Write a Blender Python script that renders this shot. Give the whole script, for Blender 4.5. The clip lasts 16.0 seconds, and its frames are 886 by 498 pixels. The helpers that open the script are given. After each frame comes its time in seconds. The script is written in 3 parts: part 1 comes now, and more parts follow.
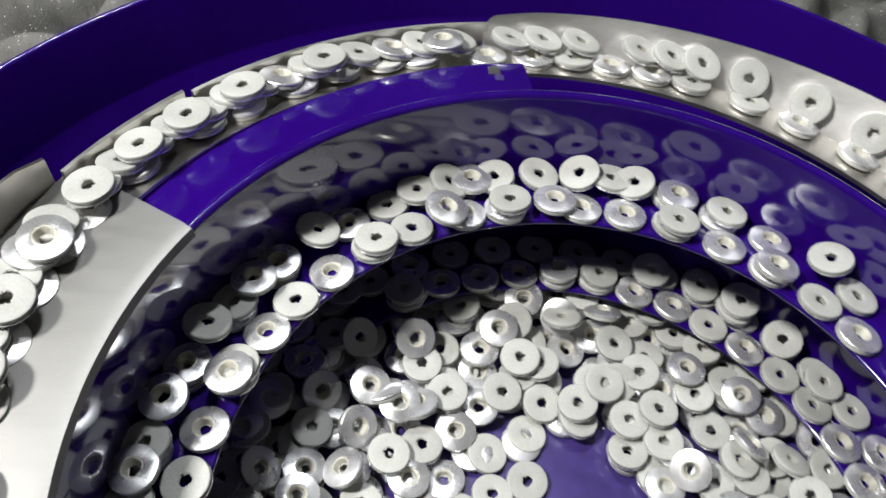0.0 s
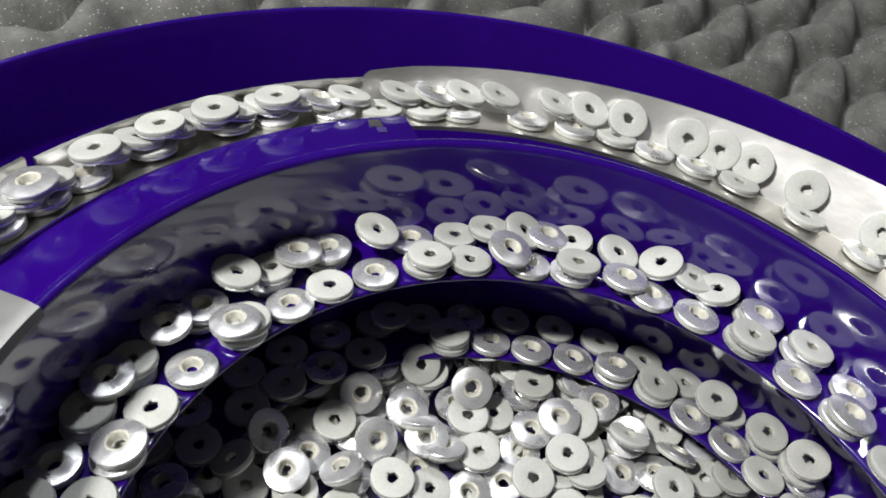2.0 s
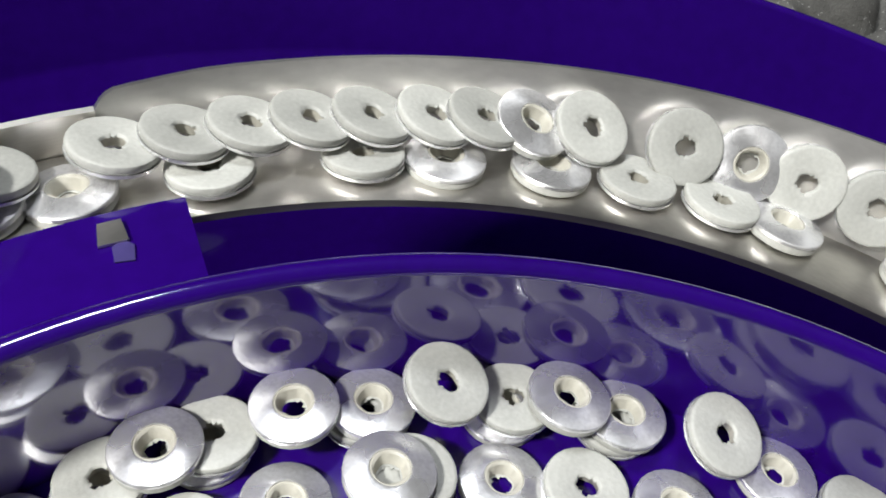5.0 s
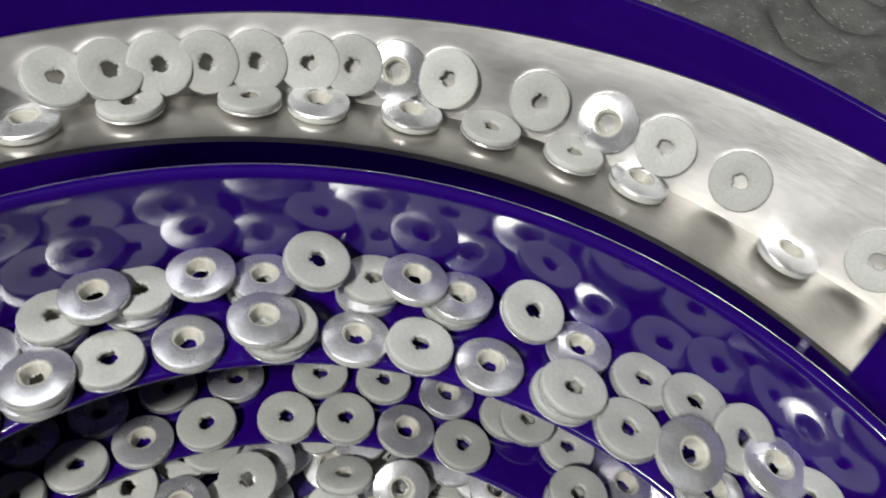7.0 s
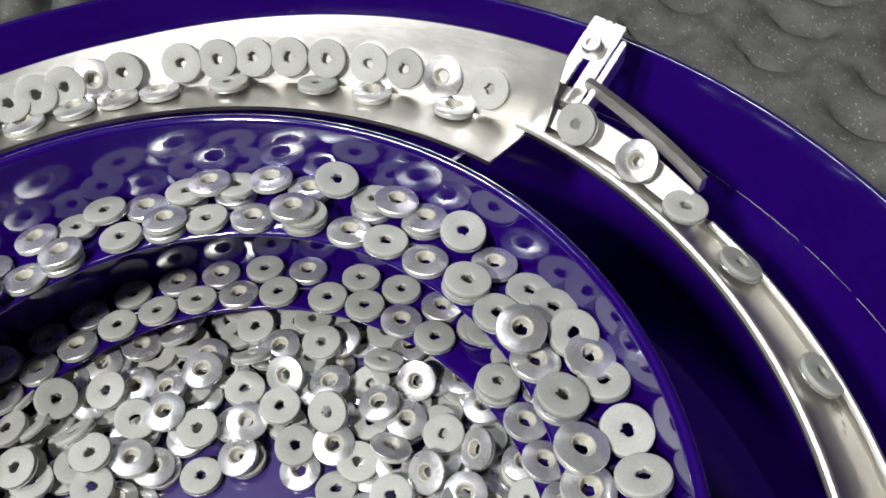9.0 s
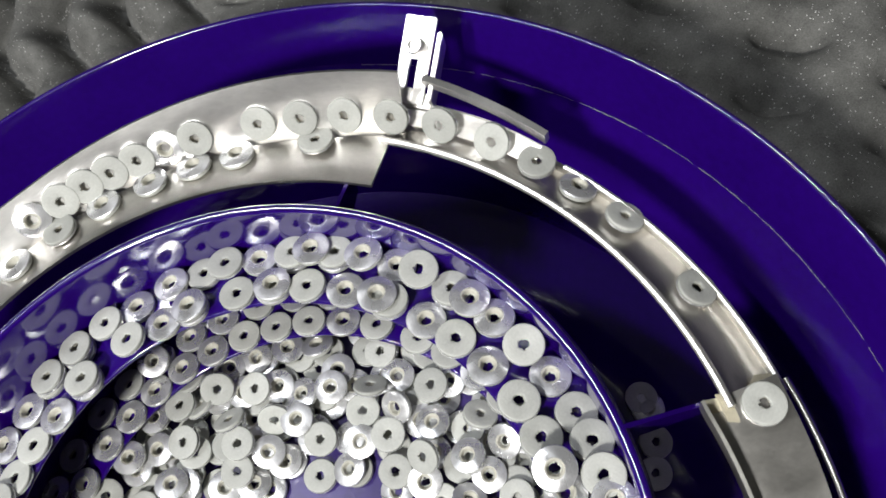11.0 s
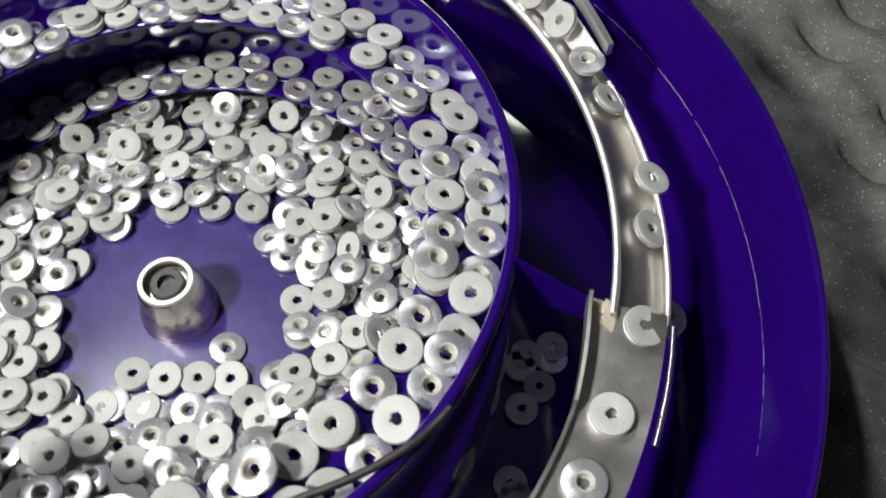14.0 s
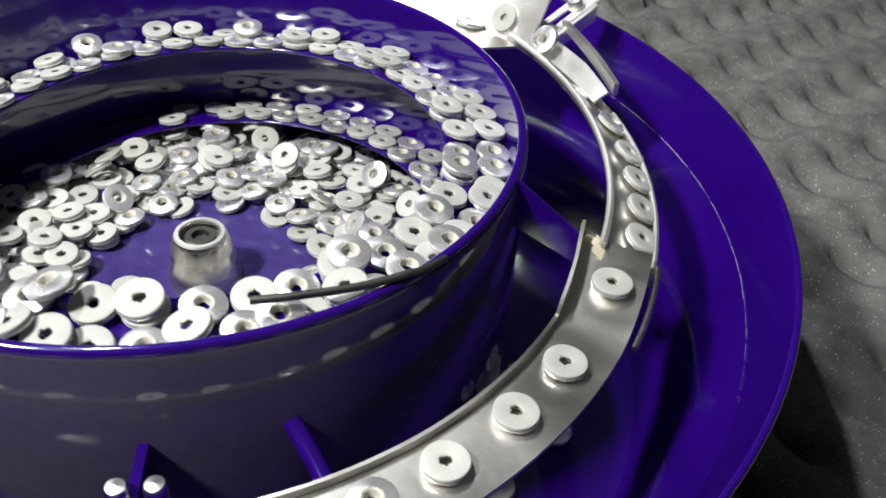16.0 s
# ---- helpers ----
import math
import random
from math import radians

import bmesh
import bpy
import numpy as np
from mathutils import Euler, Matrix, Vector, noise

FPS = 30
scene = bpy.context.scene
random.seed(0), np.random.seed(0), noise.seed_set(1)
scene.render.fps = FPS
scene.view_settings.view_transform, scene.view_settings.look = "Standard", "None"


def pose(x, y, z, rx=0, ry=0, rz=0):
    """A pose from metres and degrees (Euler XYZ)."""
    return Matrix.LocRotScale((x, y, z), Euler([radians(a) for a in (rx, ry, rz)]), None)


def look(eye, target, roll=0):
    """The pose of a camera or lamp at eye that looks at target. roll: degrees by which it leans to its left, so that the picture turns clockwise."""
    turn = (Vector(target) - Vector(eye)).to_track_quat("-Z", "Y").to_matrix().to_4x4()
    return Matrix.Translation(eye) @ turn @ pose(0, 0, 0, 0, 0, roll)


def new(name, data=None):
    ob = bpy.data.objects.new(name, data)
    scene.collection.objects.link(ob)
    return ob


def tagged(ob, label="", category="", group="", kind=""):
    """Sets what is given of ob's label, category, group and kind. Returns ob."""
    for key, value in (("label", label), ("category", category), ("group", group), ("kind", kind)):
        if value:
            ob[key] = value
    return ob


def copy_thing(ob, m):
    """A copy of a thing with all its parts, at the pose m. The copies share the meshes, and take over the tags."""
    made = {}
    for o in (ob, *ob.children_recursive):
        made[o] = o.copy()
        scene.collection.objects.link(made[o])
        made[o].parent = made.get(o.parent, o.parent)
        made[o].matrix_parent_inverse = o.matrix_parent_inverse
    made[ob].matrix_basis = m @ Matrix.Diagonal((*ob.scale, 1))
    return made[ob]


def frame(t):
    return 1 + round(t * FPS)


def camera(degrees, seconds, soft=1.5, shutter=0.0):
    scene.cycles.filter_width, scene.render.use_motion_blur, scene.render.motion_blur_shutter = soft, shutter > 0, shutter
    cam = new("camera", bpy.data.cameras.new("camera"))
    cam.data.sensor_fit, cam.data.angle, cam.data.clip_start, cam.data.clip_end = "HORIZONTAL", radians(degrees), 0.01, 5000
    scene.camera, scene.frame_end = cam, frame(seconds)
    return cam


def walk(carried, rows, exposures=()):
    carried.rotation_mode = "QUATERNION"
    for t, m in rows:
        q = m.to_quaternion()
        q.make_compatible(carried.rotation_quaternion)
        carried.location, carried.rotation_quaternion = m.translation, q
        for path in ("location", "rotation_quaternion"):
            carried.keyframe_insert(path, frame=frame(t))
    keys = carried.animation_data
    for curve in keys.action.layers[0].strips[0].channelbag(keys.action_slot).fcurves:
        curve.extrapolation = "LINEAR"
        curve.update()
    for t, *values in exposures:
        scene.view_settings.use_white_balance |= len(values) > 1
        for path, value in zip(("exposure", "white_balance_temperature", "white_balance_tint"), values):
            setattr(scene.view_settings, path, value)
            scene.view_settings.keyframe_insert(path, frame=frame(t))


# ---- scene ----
cam = camera(54.65, 16.0, soft=1.7, shutter=0.3)
walk(cam, [
    (0.0, pose(0.0784, -0.0718, 0.4165, 35.21, -6.22, 89.23)),
    (0.5, pose(0.0590, -0.0750, 0.3984, 35.20, -6.99, 90.75)),
    (1.0, pose(0.0612, -0.0698, 0.3961, 37.20, -6.67, 89.53)),
    (1.5, pose(0.0671, -0.0840, 0.3879, 41.14, -10.16, 84.69)),
    (2.0, pose(0.0743, -0.0758, 0.3840, 43.83, -9.76, 79.84)),
    (2.5, pose(0.0859, -0.0652, 0.3952, 43.47, -9.20, 77.01)),
    (3.0, pose(0.0598, -0.0542, 0.3782, 43.58, -8.58, 75.84)),
    (3.5, pose(-0.0241, -0.0209, 0.3390, 39.73, -8.76, 76.94)),
    (4.0, pose(-0.0723, -0.0037, 0.3174, 35.99, -8.75, 75.65)),
    (4.2, pose(-0.0811, -0.0053, 0.3056, 35.04, -9.40, 75.12)),
    (4.6, pose(-0.0764, -0.0042, 0.3117, 33.80, -8.67, 75.16)),
    (5.0, pose(-0.0761, -0.0157, 0.3136, 34.48, -9.93, 74.07)),
    (7.3, pose(0.0075, 0.0176, 0.3523, 35.43, -7.89, 45.40)),
    (7.5, pose(0.0239, 0.0127, 0.3537, 36.20, -7.57, 43.90)),
    (7.8, pose(0.0380, 0.0110, 0.3465, 39.23, -7.45, 41.58)),
    (8.0, pose(0.0538, 0.0018, 0.3659, 38.09, -6.78, 42.31)),
    (8.2, pose(0.0799, -0.0173, 0.3818, 39.35, -4.68, 42.39)),
    (10.3, pose(0.1371, 0.0272, 0.4599, 27.08, 11.46, 20.84)),
    (10.5, pose(0.1254, 0.0343, 0.4770, 24.54, 11.25, 17.99)),
    (11.0, pose(0.1288, 0.0345, 0.4945, 22.86, 10.97, 16.54)),
    (11.5, pose(0.1473, 0.0150, 0.5104, 23.65, 8.70, 27.22)),
    (12.0, pose(0.1601, -0.0042, 0.4942, 29.35, 2.78, 41.21)),
    (12.5, pose(0.1656, 0.0119, 0.4936, 27.92, 3.02, 46.37)),
    (13.0, pose(0.1564, 0.0109, 0.4925, 26.61, 0.85, 47.45)),
    (13.5, pose(0.1729, 0.0017, 0.4819, 28.11, 0.79, 47.93)),
    (14.0, pose(0.2141, -0.0298, 0.4580, 31.08, -0.57, 49.04)),
    (14.5, pose(0.2372, -0.0398, 0.4405, 32.23, 0.07, 48.44)),
    (15.0, pose(0.2579, -0.0524, 0.4342, 35.12, -1.15, 51.75)),
    (15.5, pose(0.2970, -0.0923, 0.4292, 43.28, -2.36, 53.02)),
    (16.0, pose(0.3231, -0.1037, 0.3887, 51.01, -3.75, 55.10)),
], [(0, 0.28), (5.2, 0.36), (7.3, -0.12), (8.2, -0.1), (10.3, 0.22), (13.5, 0.16), (16, 0.6)])

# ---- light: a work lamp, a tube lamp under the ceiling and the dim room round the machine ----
world = bpy.data.worlds.new("room_air")
scene.world = world
world.use_nodes = True
world.node_tree.nodes["Background"].inputs["Color"].default_value = (0.80, 0.86, 1.0, 1)
world.node_tree.nodes["Background"].inputs["Strength"].default_value = 0.10


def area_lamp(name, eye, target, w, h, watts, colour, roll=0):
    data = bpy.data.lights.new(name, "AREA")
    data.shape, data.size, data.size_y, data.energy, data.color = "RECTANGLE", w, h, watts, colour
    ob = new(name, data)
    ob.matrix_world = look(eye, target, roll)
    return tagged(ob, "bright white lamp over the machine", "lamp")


area_lamp("work_lamp", (0.0, -0.60, 1.0), (0, 0, 0.15), 0.11, 0.11, 13.0, (0.99, 0.98, 0.95))
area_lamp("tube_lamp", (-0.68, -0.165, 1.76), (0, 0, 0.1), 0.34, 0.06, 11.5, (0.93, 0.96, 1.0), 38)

# ---- sizes: drawing units, U metres each, about the bowl's axis; the bowl's rim is at height 0 ----
U = 0.00116
BASE = 0.200
PITCH = 40.0


def at(r, th, z):
    a = radians(th)
    return Vector((r * math.cos(a) * U, r * math.sin(a) * U, z * U + BASE))


# ---- materials ----
def material(name, base, rough, metal=0.0, coat=0.0, grain=900.0, bump=0.02, vary=0.12, stretch=(1, 1, 1), rough_vary=0.1, per_object=0.0, per_island=0.0):
    m = bpy.data.materials.new(name)
    m.use_nodes = True
    nt = m.node_tree
    b = nt.nodes["Principled BSDF"]
    b.inputs["Metallic"].default_value = metal
    b.inputs["Coat Weight"].default_value = coat
    b.inputs["Coat Roughness"].default_value = 0.04
    tc = nt.nodes.new("ShaderNodeTexCoord")
    mp = nt.nodes.new("ShaderNodeMapping")
    mp.inputs["Scale"].default_value = stretch
    nt.links.new(tc.outputs["Object"], mp.inputs["Vector"])
    fine = nt.nodes.new("ShaderNodeTexNoise")
    fine.inputs["Scale"].default_value = grain
    fine.inputs["Detail"].default_value = 4
    broad = nt.nodes.new("ShaderNodeTexNoise")
    broad.inputs["Scale"].default_value = grain * 0.06
    broad.inputs["Detail"].default_value = 3
    for n in (fine, broad):
        nt.links.new(mp.outputs["Vector"], n.inputs["Vector"])
    mix = nt.nodes.new("ShaderNodeMath")
    mix.operation = "MULTIPLY_ADD"
    mix.inputs[1].default_value = 0.45
    nt.links.new(fine.outputs["Fac"], mix.inputs[0])
    half = nt.nodes.new("ShaderNodeMath")
    half.operation = "MULTIPLY"
    half.inputs[1].default_value = 0.55
    nt.links.new(broad.outputs["Fac"], half.inputs[0])
    nt.links.new(half.outputs[0], mix.inputs[2])
    ramp = nt.nodes.new("ShaderNodeMapRange")
    ramp.inputs["From Min"].default_value, ramp.inputs["From Max"].default_value = 0.3, 0.7
    ramp.inputs["To Min"].default_value, ramp.inputs["To Max"].default_value = 1 - vary, 1 + vary
    nt.links.new(mix.outputs[0], ramp.inputs["Value"])
    tint = nt.nodes.new("ShaderNodeVectorMath")
    tint.operation = "SCALE"
    tint.inputs[0].default_value = base
    last = ramp.outputs["Result"]
    if per_object or per_island:
        oi = nt.nodes.new("ShaderNodeNewGeometry" if per_island else "ShaderNodeObjectInfo")
        per_object = per_object or per_island
        r2 = nt.nodes.new("ShaderNodeMapRange")
        r2.inputs["To Min"].default_value, r2.inputs["To Max"].default_value = 1 - per_object, 1 + per_object * 0.5
        nt.links.new(oi.outputs["Random Per Island" if per_island else "Random"], r2.inputs["Value"])
        mu = nt.nodes.new("ShaderNodeMath")
        mu.operation = "MULTIPLY"
        nt.links.new(last, mu.inputs[0])
        nt.links.new(r2.outputs["Result"], mu.inputs[1])
        last = mu.outputs[0]
    nt.links.new(last, tint.inputs["Scale"])
    nt.links.new(tint.outputs[0], b.inputs["Base Color"])
    rr = nt.nodes.new("ShaderNodeMapRange")
    rr.inputs["From Min"].default_value, rr.inputs["From Max"].default_value = 0.3, 0.7
    rr.inputs["To Min"].default_value, rr.inputs["To Max"].default_value = max(rough - rough_vary, 0.02), rough + rough_vary
    nt.links.new(broad.outputs["Fac"], rr.inputs["Value"])
    nt.links.new(rr.outputs["Result"], b.inputs["Roughness"])
    bp = nt.nodes.new("ShaderNodeBump")
    bp.inputs["Strength"].default_value = bump
    bp.inputs["Distance"].default_value = 0.001
    nt.links.new(mix.outputs[0], bp.inputs["Height"])
    nt.links.new(bp.outputs["Normal"], b.inputs["Normal"])
    return m


PURPLE = material("purple_coating", (0.0165, 0.0011, 0.127), 0.12, coat=0.45, grain=260, bump=0.03, vary=0.18, rough_vary=0.05)
BOWL_PURPLE = material("thick_purple_coating", (0.0165, 0.0011, 0.127), 0.11, coat=1.0, grain=260, bump=0.03, vary=0.18, rough_vary=0.05)
# Dust mottling, with the floor's washed-out reflection mixed into the paler base colour.
HAZED_DUSTY = material("hazed_dusty_purple", (0.045, 0.028, 0.150), 0.30, coat=0.6, grain=180, bump=0.04, vary=0.35, rough_vary=0.12)
OUTER_SHELL = material("dark_glossy_shell", (0.045, 0.039, 0.066), 0.08, coat=1.0, grain=260, bump=0.03, vary=0.18, rough_vary=0.05)
STEEL = material("brushed_steel", (0.66, 0.64, 0.60), 0.36, metal=1.0, grain=420, bump=0.10, vary=0.10, stretch=(1, 1, 6), rough_vary=0.10)
PLATE_STEEL = material("scratched_steel", (0.23, 0.226, 0.215), 0.46, metal=1.0, grain=900, bump=0.03, vary=0.07, stretch=(5, 1, 1), rough_vary=0.03)
GUIDE_STEEL = material("satin_steel", (0.90, 0.885, 0.86), 0.40, metal=1.0, grain=260, bump=0.08, vary=0.10, stretch=(1, 1, 3), rough_vary=0.08)
STEEL_BRIGHT = material("polished_steel", (0.74, 0.72, 0.69), 0.22, metal=1.0, grain=300, bump=0.05, vary=0.08, rough_vary=0.08)
BEAD_STEEL = material("rolled_steel", (0.86, 0.84, 0.80), 0.45, metal=0.9, grain=300, bump=0.05, vary=0.08, rough_vary=0.08)
ALU = material("aluminium", (0.90, 0.90, 0.91), 0.31, metal=0.78, grain=1400, bump=0.08, vary=0.2, rough_vary=0.15, per_object=0.12)


def spin_finish(m, amount):
    """Turned metal: the gloss is drawn out across the grooves that run round the axis."""
    nt = m.node_tree
    tg = nt.nodes.new("ShaderNodeTangent")
    tg.direction_type, tg.axis = "RADIAL", "Z"
    b = nt.nodes["Principled BSDF"]
    b.inputs["Anisotropic"].default_value = amount
    nt.links.new(tg.outputs["Tangent"], b.inputs["Tangent"])


spin_finish(ALU, 0.65)
RUBBER = material("grey_rubber", (0.455, 0.46, 0.43), 0.55, grain=1100, bump=0.25, vary=0.15, rough_vary=0.08, per_object=0.2)
COLLAR = material("pale_rubber", (0.50, 0.485, 0.42), 0.5, grain=1500, bump=0.1, vary=0.08)
RUBBER_HEAP = material("grey_rubber_heap", (0.455, 0.46, 0.43), 0.55, grain=1100, bump=0.25, vary=0.15, rough_vary=0.08, per_island=0.22)
ALU_HEAP = material("aluminium_heap", (0.90, 0.90, 0.91), 0.31, metal=0.78, grain=1400, bump=0.08, vary=0.2, rough_vary=0.15, per_island=0.14)
FOAM = material("grey_foam", (0.14, 0.139, 0.131), 0.95, grain=1100, bump=1.0, vary=0.5)
def add_specks(m, scale, size, share):
    """Sparkle of the foam's cells, put into the colour as small pale specks."""
    nt = m.node_tree
    b = nt.nodes["Principled BSDF"]
    old = b.inputs["Base Color"].links[0].from_socket
    vo = nt.nodes.new("ShaderNodeTexVoronoi")
    vo.inputs["Scale"].default_value = scale
    tc = nt.nodes.new("ShaderNodeTexCoord")
    nt.links.new(tc.outputs["Object"], vo.inputs["Vector"])
    near = nt.nodes.new("ShaderNodeMath")
    near.operation = "LESS_THAN"
    near.inputs[1].default_value = size
    nt.links.new(vo.outputs["Distance"], near.inputs[0])
    some = nt.nodes.new("ShaderNodeMath")
    some.operation = "LESS_THAN"
    some.inputs[1].default_value = share
    sep = nt.nodes.new("ShaderNodeSeparateColor")
    nt.links.new(vo.outputs["Color"], sep.inputs["Color"])
    nt.links.new(sep.outputs["Red"], some.inputs[0])
    both = nt.nodes.new("ShaderNodeMath")
    both.operation = "MULTIPLY"
    nt.links.new(near.outputs[0], both.inputs[0])
    nt.links.new(some.outputs[0], both.inputs[1])
    mixer = nt.nodes.new("ShaderNodeMix")
    mixer.data_type = "RGBA"
    nt.links.new(both.outputs[0], mixer.inputs["Factor"])
    nt.links.new(old, [q for q in mixer.inputs if q.name == "A" and q.type == "RGBA"][0])
    [q for q in mixer.inputs if q.name == "B" and q.type == "RGBA"][0].default_value = (0.6, 0.6, 0.58, 1)
    nt.links.new([q for q in mixer.outputs if q.type == "RGBA"][0], b.inputs["Base Color"])


add_specks(FOAM, 520, 0.2, 0.3)
GLUE = material("yellowed_glue", (0.58, 0.53, 0.40), 0.35, grain=500, bump=0.2, vary=0.15)
DARK_STEEL = material("dark_socket", (0.11, 0.105, 0.10), 0.5, metal=1.0, grain=600, bump=0.1)
PILLAR_STEEL = material("turned_steel", (0.62, 0.59, 0.54), 0.30, metal=1.0, grain=500, bump=0.06, stretch=(1, 1, 8))
DARK_BACKDROP = material("dark_backdrop", (0.07, 0.07, 0.075), 0.85, grain=20, bump=0.05)
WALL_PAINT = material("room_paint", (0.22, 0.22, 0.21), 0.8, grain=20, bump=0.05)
CEILING_PAINT = material("ceiling_paint", (0.62, 0.62, 0.60), 0.8, grain=20, bump=0.05)
FLOOR_GREY = material("room_floor", (0.25, 0.25, 0.25), 0.6, grain=30, bump=0.05)


# ---- mesh helpers ----
def link_mesh(name, bm, mat, parent=None, label="", smooth=True, crease=38):
    me = bpy.data.meshes.new(name)
    bmesh.ops.recalc_face_normals(bm, faces=bm.faces[:])
    bm.to_mesh(me)
    bm.free()
    for p in me.polygons:
        p.use_smooth = smooth
    me.materials.append(mat)
    if smooth:
        me.set_sharp_from_angle(angle=radians(crease))
    ob = new(name, me)
    if parent is not None:
        ob.parent = parent
    if label:
        ob["label"] = label
    return ob


def part(name, bm, material_, parent, label="", smooth=True, crease=38):
    return link_mesh(name, bm, material_, parent, label, smooth, crease)


def thing(name, label, category, group="", kind=""):
    return tagged(new(name), label, category, group, kind)


def sweep(profile, th0, th1, step=2.0):
    """A closed section profile(th) of (r, z) pairs swept about the axis."""
    n = max(2, int(abs(th1 - th0) / step) + 1)
    bm = bmesh.new()
    rings = []
    for i in range(n + 1):
        th = th0 + (th1 - th0) * i / n
        rings.append([bm.verts.new(at(r, th, z)) for r, z in profile(th)])
    k = len(rings[0])
    for a, b in zip(rings, rings[1:]):
        for j in range(k):
            bm.faces.new((a[j], a[(j + 1) % k], b[(j + 1) % k], b[j]))
    bm.faces.new(rings[0])
    bm.faces.new(rings[-1][::-1])
    return bm


def lathe(profile, segs=96, closed=True, wobble=None, unit=U, lift=BASE):
    bm = bmesh.new()
    k = len(profile)
    rings = []
    for i in range(segs):
        a = 2 * math.pi * i / segs
        ring = []
        for j, (r, z) in enumerate(profile):
            rr = r + (wobble(i, j) if wobble else 0)
            ring.append(bm.verts.new((rr * math.cos(a) * unit, rr * math.sin(a) * unit, z * unit + lift)))
        rings.append(ring)
    for i in range(segs):
        a, b = rings[i], rings[(i + 1) % segs]
        for j in range(k if closed else k - 1):
            bm.faces.new((a[j], a[(j + 1) % k], b[(j + 1) % k], b[j]))
    return bm


def block(corners_low, height_vec):
    """A prism from a flat polygon and an extrusion."""
    bm = bmesh.new()
    lo = [bm.verts.new(c) for c in corners_low]
    hi = [bm.verts.new(Vector(c) + Vector(height_vec)) for c in corners_low]
    n = len(lo)
    bm.faces.new(lo[::-1])
    bm.faces.new(hi)
    for i in range(n):
        bm.faces.new((lo[i], lo[(i + 1) % n], hi[(i + 1) % n], hi[i]))
    return bm


def rod(points, radius, segs=10):
    bm = bmesh.new()
    rings = []
    for i, p in enumerate(points):
        p = Vector(p)
        d = (Vector(points[min(i + 1, len(points) - 1)]) - Vector(points[max(i - 1, 0)])).normalized()
        s = d.cross(Vector((0, 0, 1))).normalized()
        u = s.cross(d)
        rings.append([bm.verts.new(p + (s * math.cos(2 * math.pi * k / segs) + u * math.sin(2 * math.pi * k / segs)) * radius) for k in range(segs)])
    for a, b in zip(rings, rings[1:]):
        for k in range(segs):
            bm.faces.new((a[k], a[(k + 1) % segs], b[(k + 1) % segs], b[k]))
    bm.faces.new(rings[0])
    bm.faces.new(rings[-1][::-1])
    return bm


def bead(r, z, radius, a0, a1, n=8):
    """Points of a rounded edge in the section plane."""
    return [(r + radius * math.cos(radians(a0 + (a1 - a0) * q / n)), z + radius * math.sin(radians(a0 + (a1 - a0) * q / n))) for q in range(n + 1)]


def interp(x, xs, ys):
    return float(np.interp(x, xs, ys))


# ---- heights along the machine ----
def ledge_z(th):
    """Height of the helical shelf inside the bowl; th runs past 360 on its lower turns."""
    return max(-20 + (90 - th) * PITCH / 360, -84)


def track_z(th):
    return interp(th, [-80, 24, 36, 90, 190, 236, 300], [-32, -25, -17, -12, -7, -3, 0])


# ---- the bowl feeder ----
feeder = thing("bowl_feeder", "glossy purple coated vibratory bowl with stainless steel tracks", "bowl feeder")
bowl = part("bowl", lathe(bead(126.4, -1.0, 1.8, 180, 0, 10) + [(128.6, -30), (130, -90), (130, -120), (124, -120), (120, -91), (0.5, -88), (0.5, -84.5), (60, -85), (116, -86), (121.5, -83), (123.6, -70)], 160), BOWL_PURPLE, feeder, "deep purple coated bowl with a glossy inner wall")
# Thin shell added over the bowl's outer wall, greyer than the purple under it.
part("skirt", lathe([(128.35, -1.5), (128.9, -2.2), (131.2, -90), (131.2, -117.6), (130.2, -117.6), (130.2, -90), (128.65, -30), (128.2, -2.5)], 160), OUTER_SHELL, feeder, "dark greyish glossy shell added over the outside of the bowl")
part("shelf", sweep(lambda th: bead(100.0, ledge_z(th) - 1.0, 1.0, 270, 90, 8) + [(124.4, ledge_z(th) - 5.2), (124.4, ledge_z(th) - 7.2)], 670, -78, 2.5), PURPLE, feeder, "purple helical shelf climbing the bowl's inner wall")
part("tray", lathe(bead(226.3, -18.2, 1.3, 160, 0, 8) + [(220.6, -48), (210, -66), (200, -84), (194, -122), (120, -123), (120, -118), (190, -117), (196, -82), (206, -61.5), (217.2, -47.5), (217.8, -46)], 160), PURPLE, feeder, "flared purple catch tray round the bowl")
part("flange", sweep(lambda th: [(127.6, -0.4), (145, -5.0), (145, -7.0), (127.6, -2.6)], 184.6, 239, 1.5), PURPLE, feeder, "flat purple band outside the rim")

part("bowl_floor", lathe([(14.6, -84.9), (14.6, -84.3), (70, -84.5), (115.5, -85.6), (115.5, -86.2), (60, -85.4)], 96), HAZED_DUSTY, feeder, "dusty purple floor of the bowl with reflected haze in its colour")
pillar = part("pillar", lathe([(0.4, -85), (15.5, -85), (15.5, -83), (11.2, -62.5), (10.4, -61.2), (8.6, -61.2), (8.0, -62.5), (8.0, -66), (0.4, -66)], 48), PILLAR_STEEL, feeder, "conical steel centre boss")
part("rim", lathe([(8.3, -61.4), (8.6, -60.7), (10.2, -60.7), (10.7, -61.6), (9.5, -62.2)], 48), BEAD_STEEL, pillar, "bright turned rim of the boss")
part("bolt", lathe([(0.3, -66), (6.6, -66), (6.6, -62.8), (6.0, -62.2), (3.6, -62.2), (3.4, -64.6), (0.3, -64.6)], 24), DARK_STEEL, pillar, "dark socket head bolt")


# steel tracks
def groove_r(th):
    return interp(th, [92, 100, 135, 186], [166, 163, 159.5, 158.5])


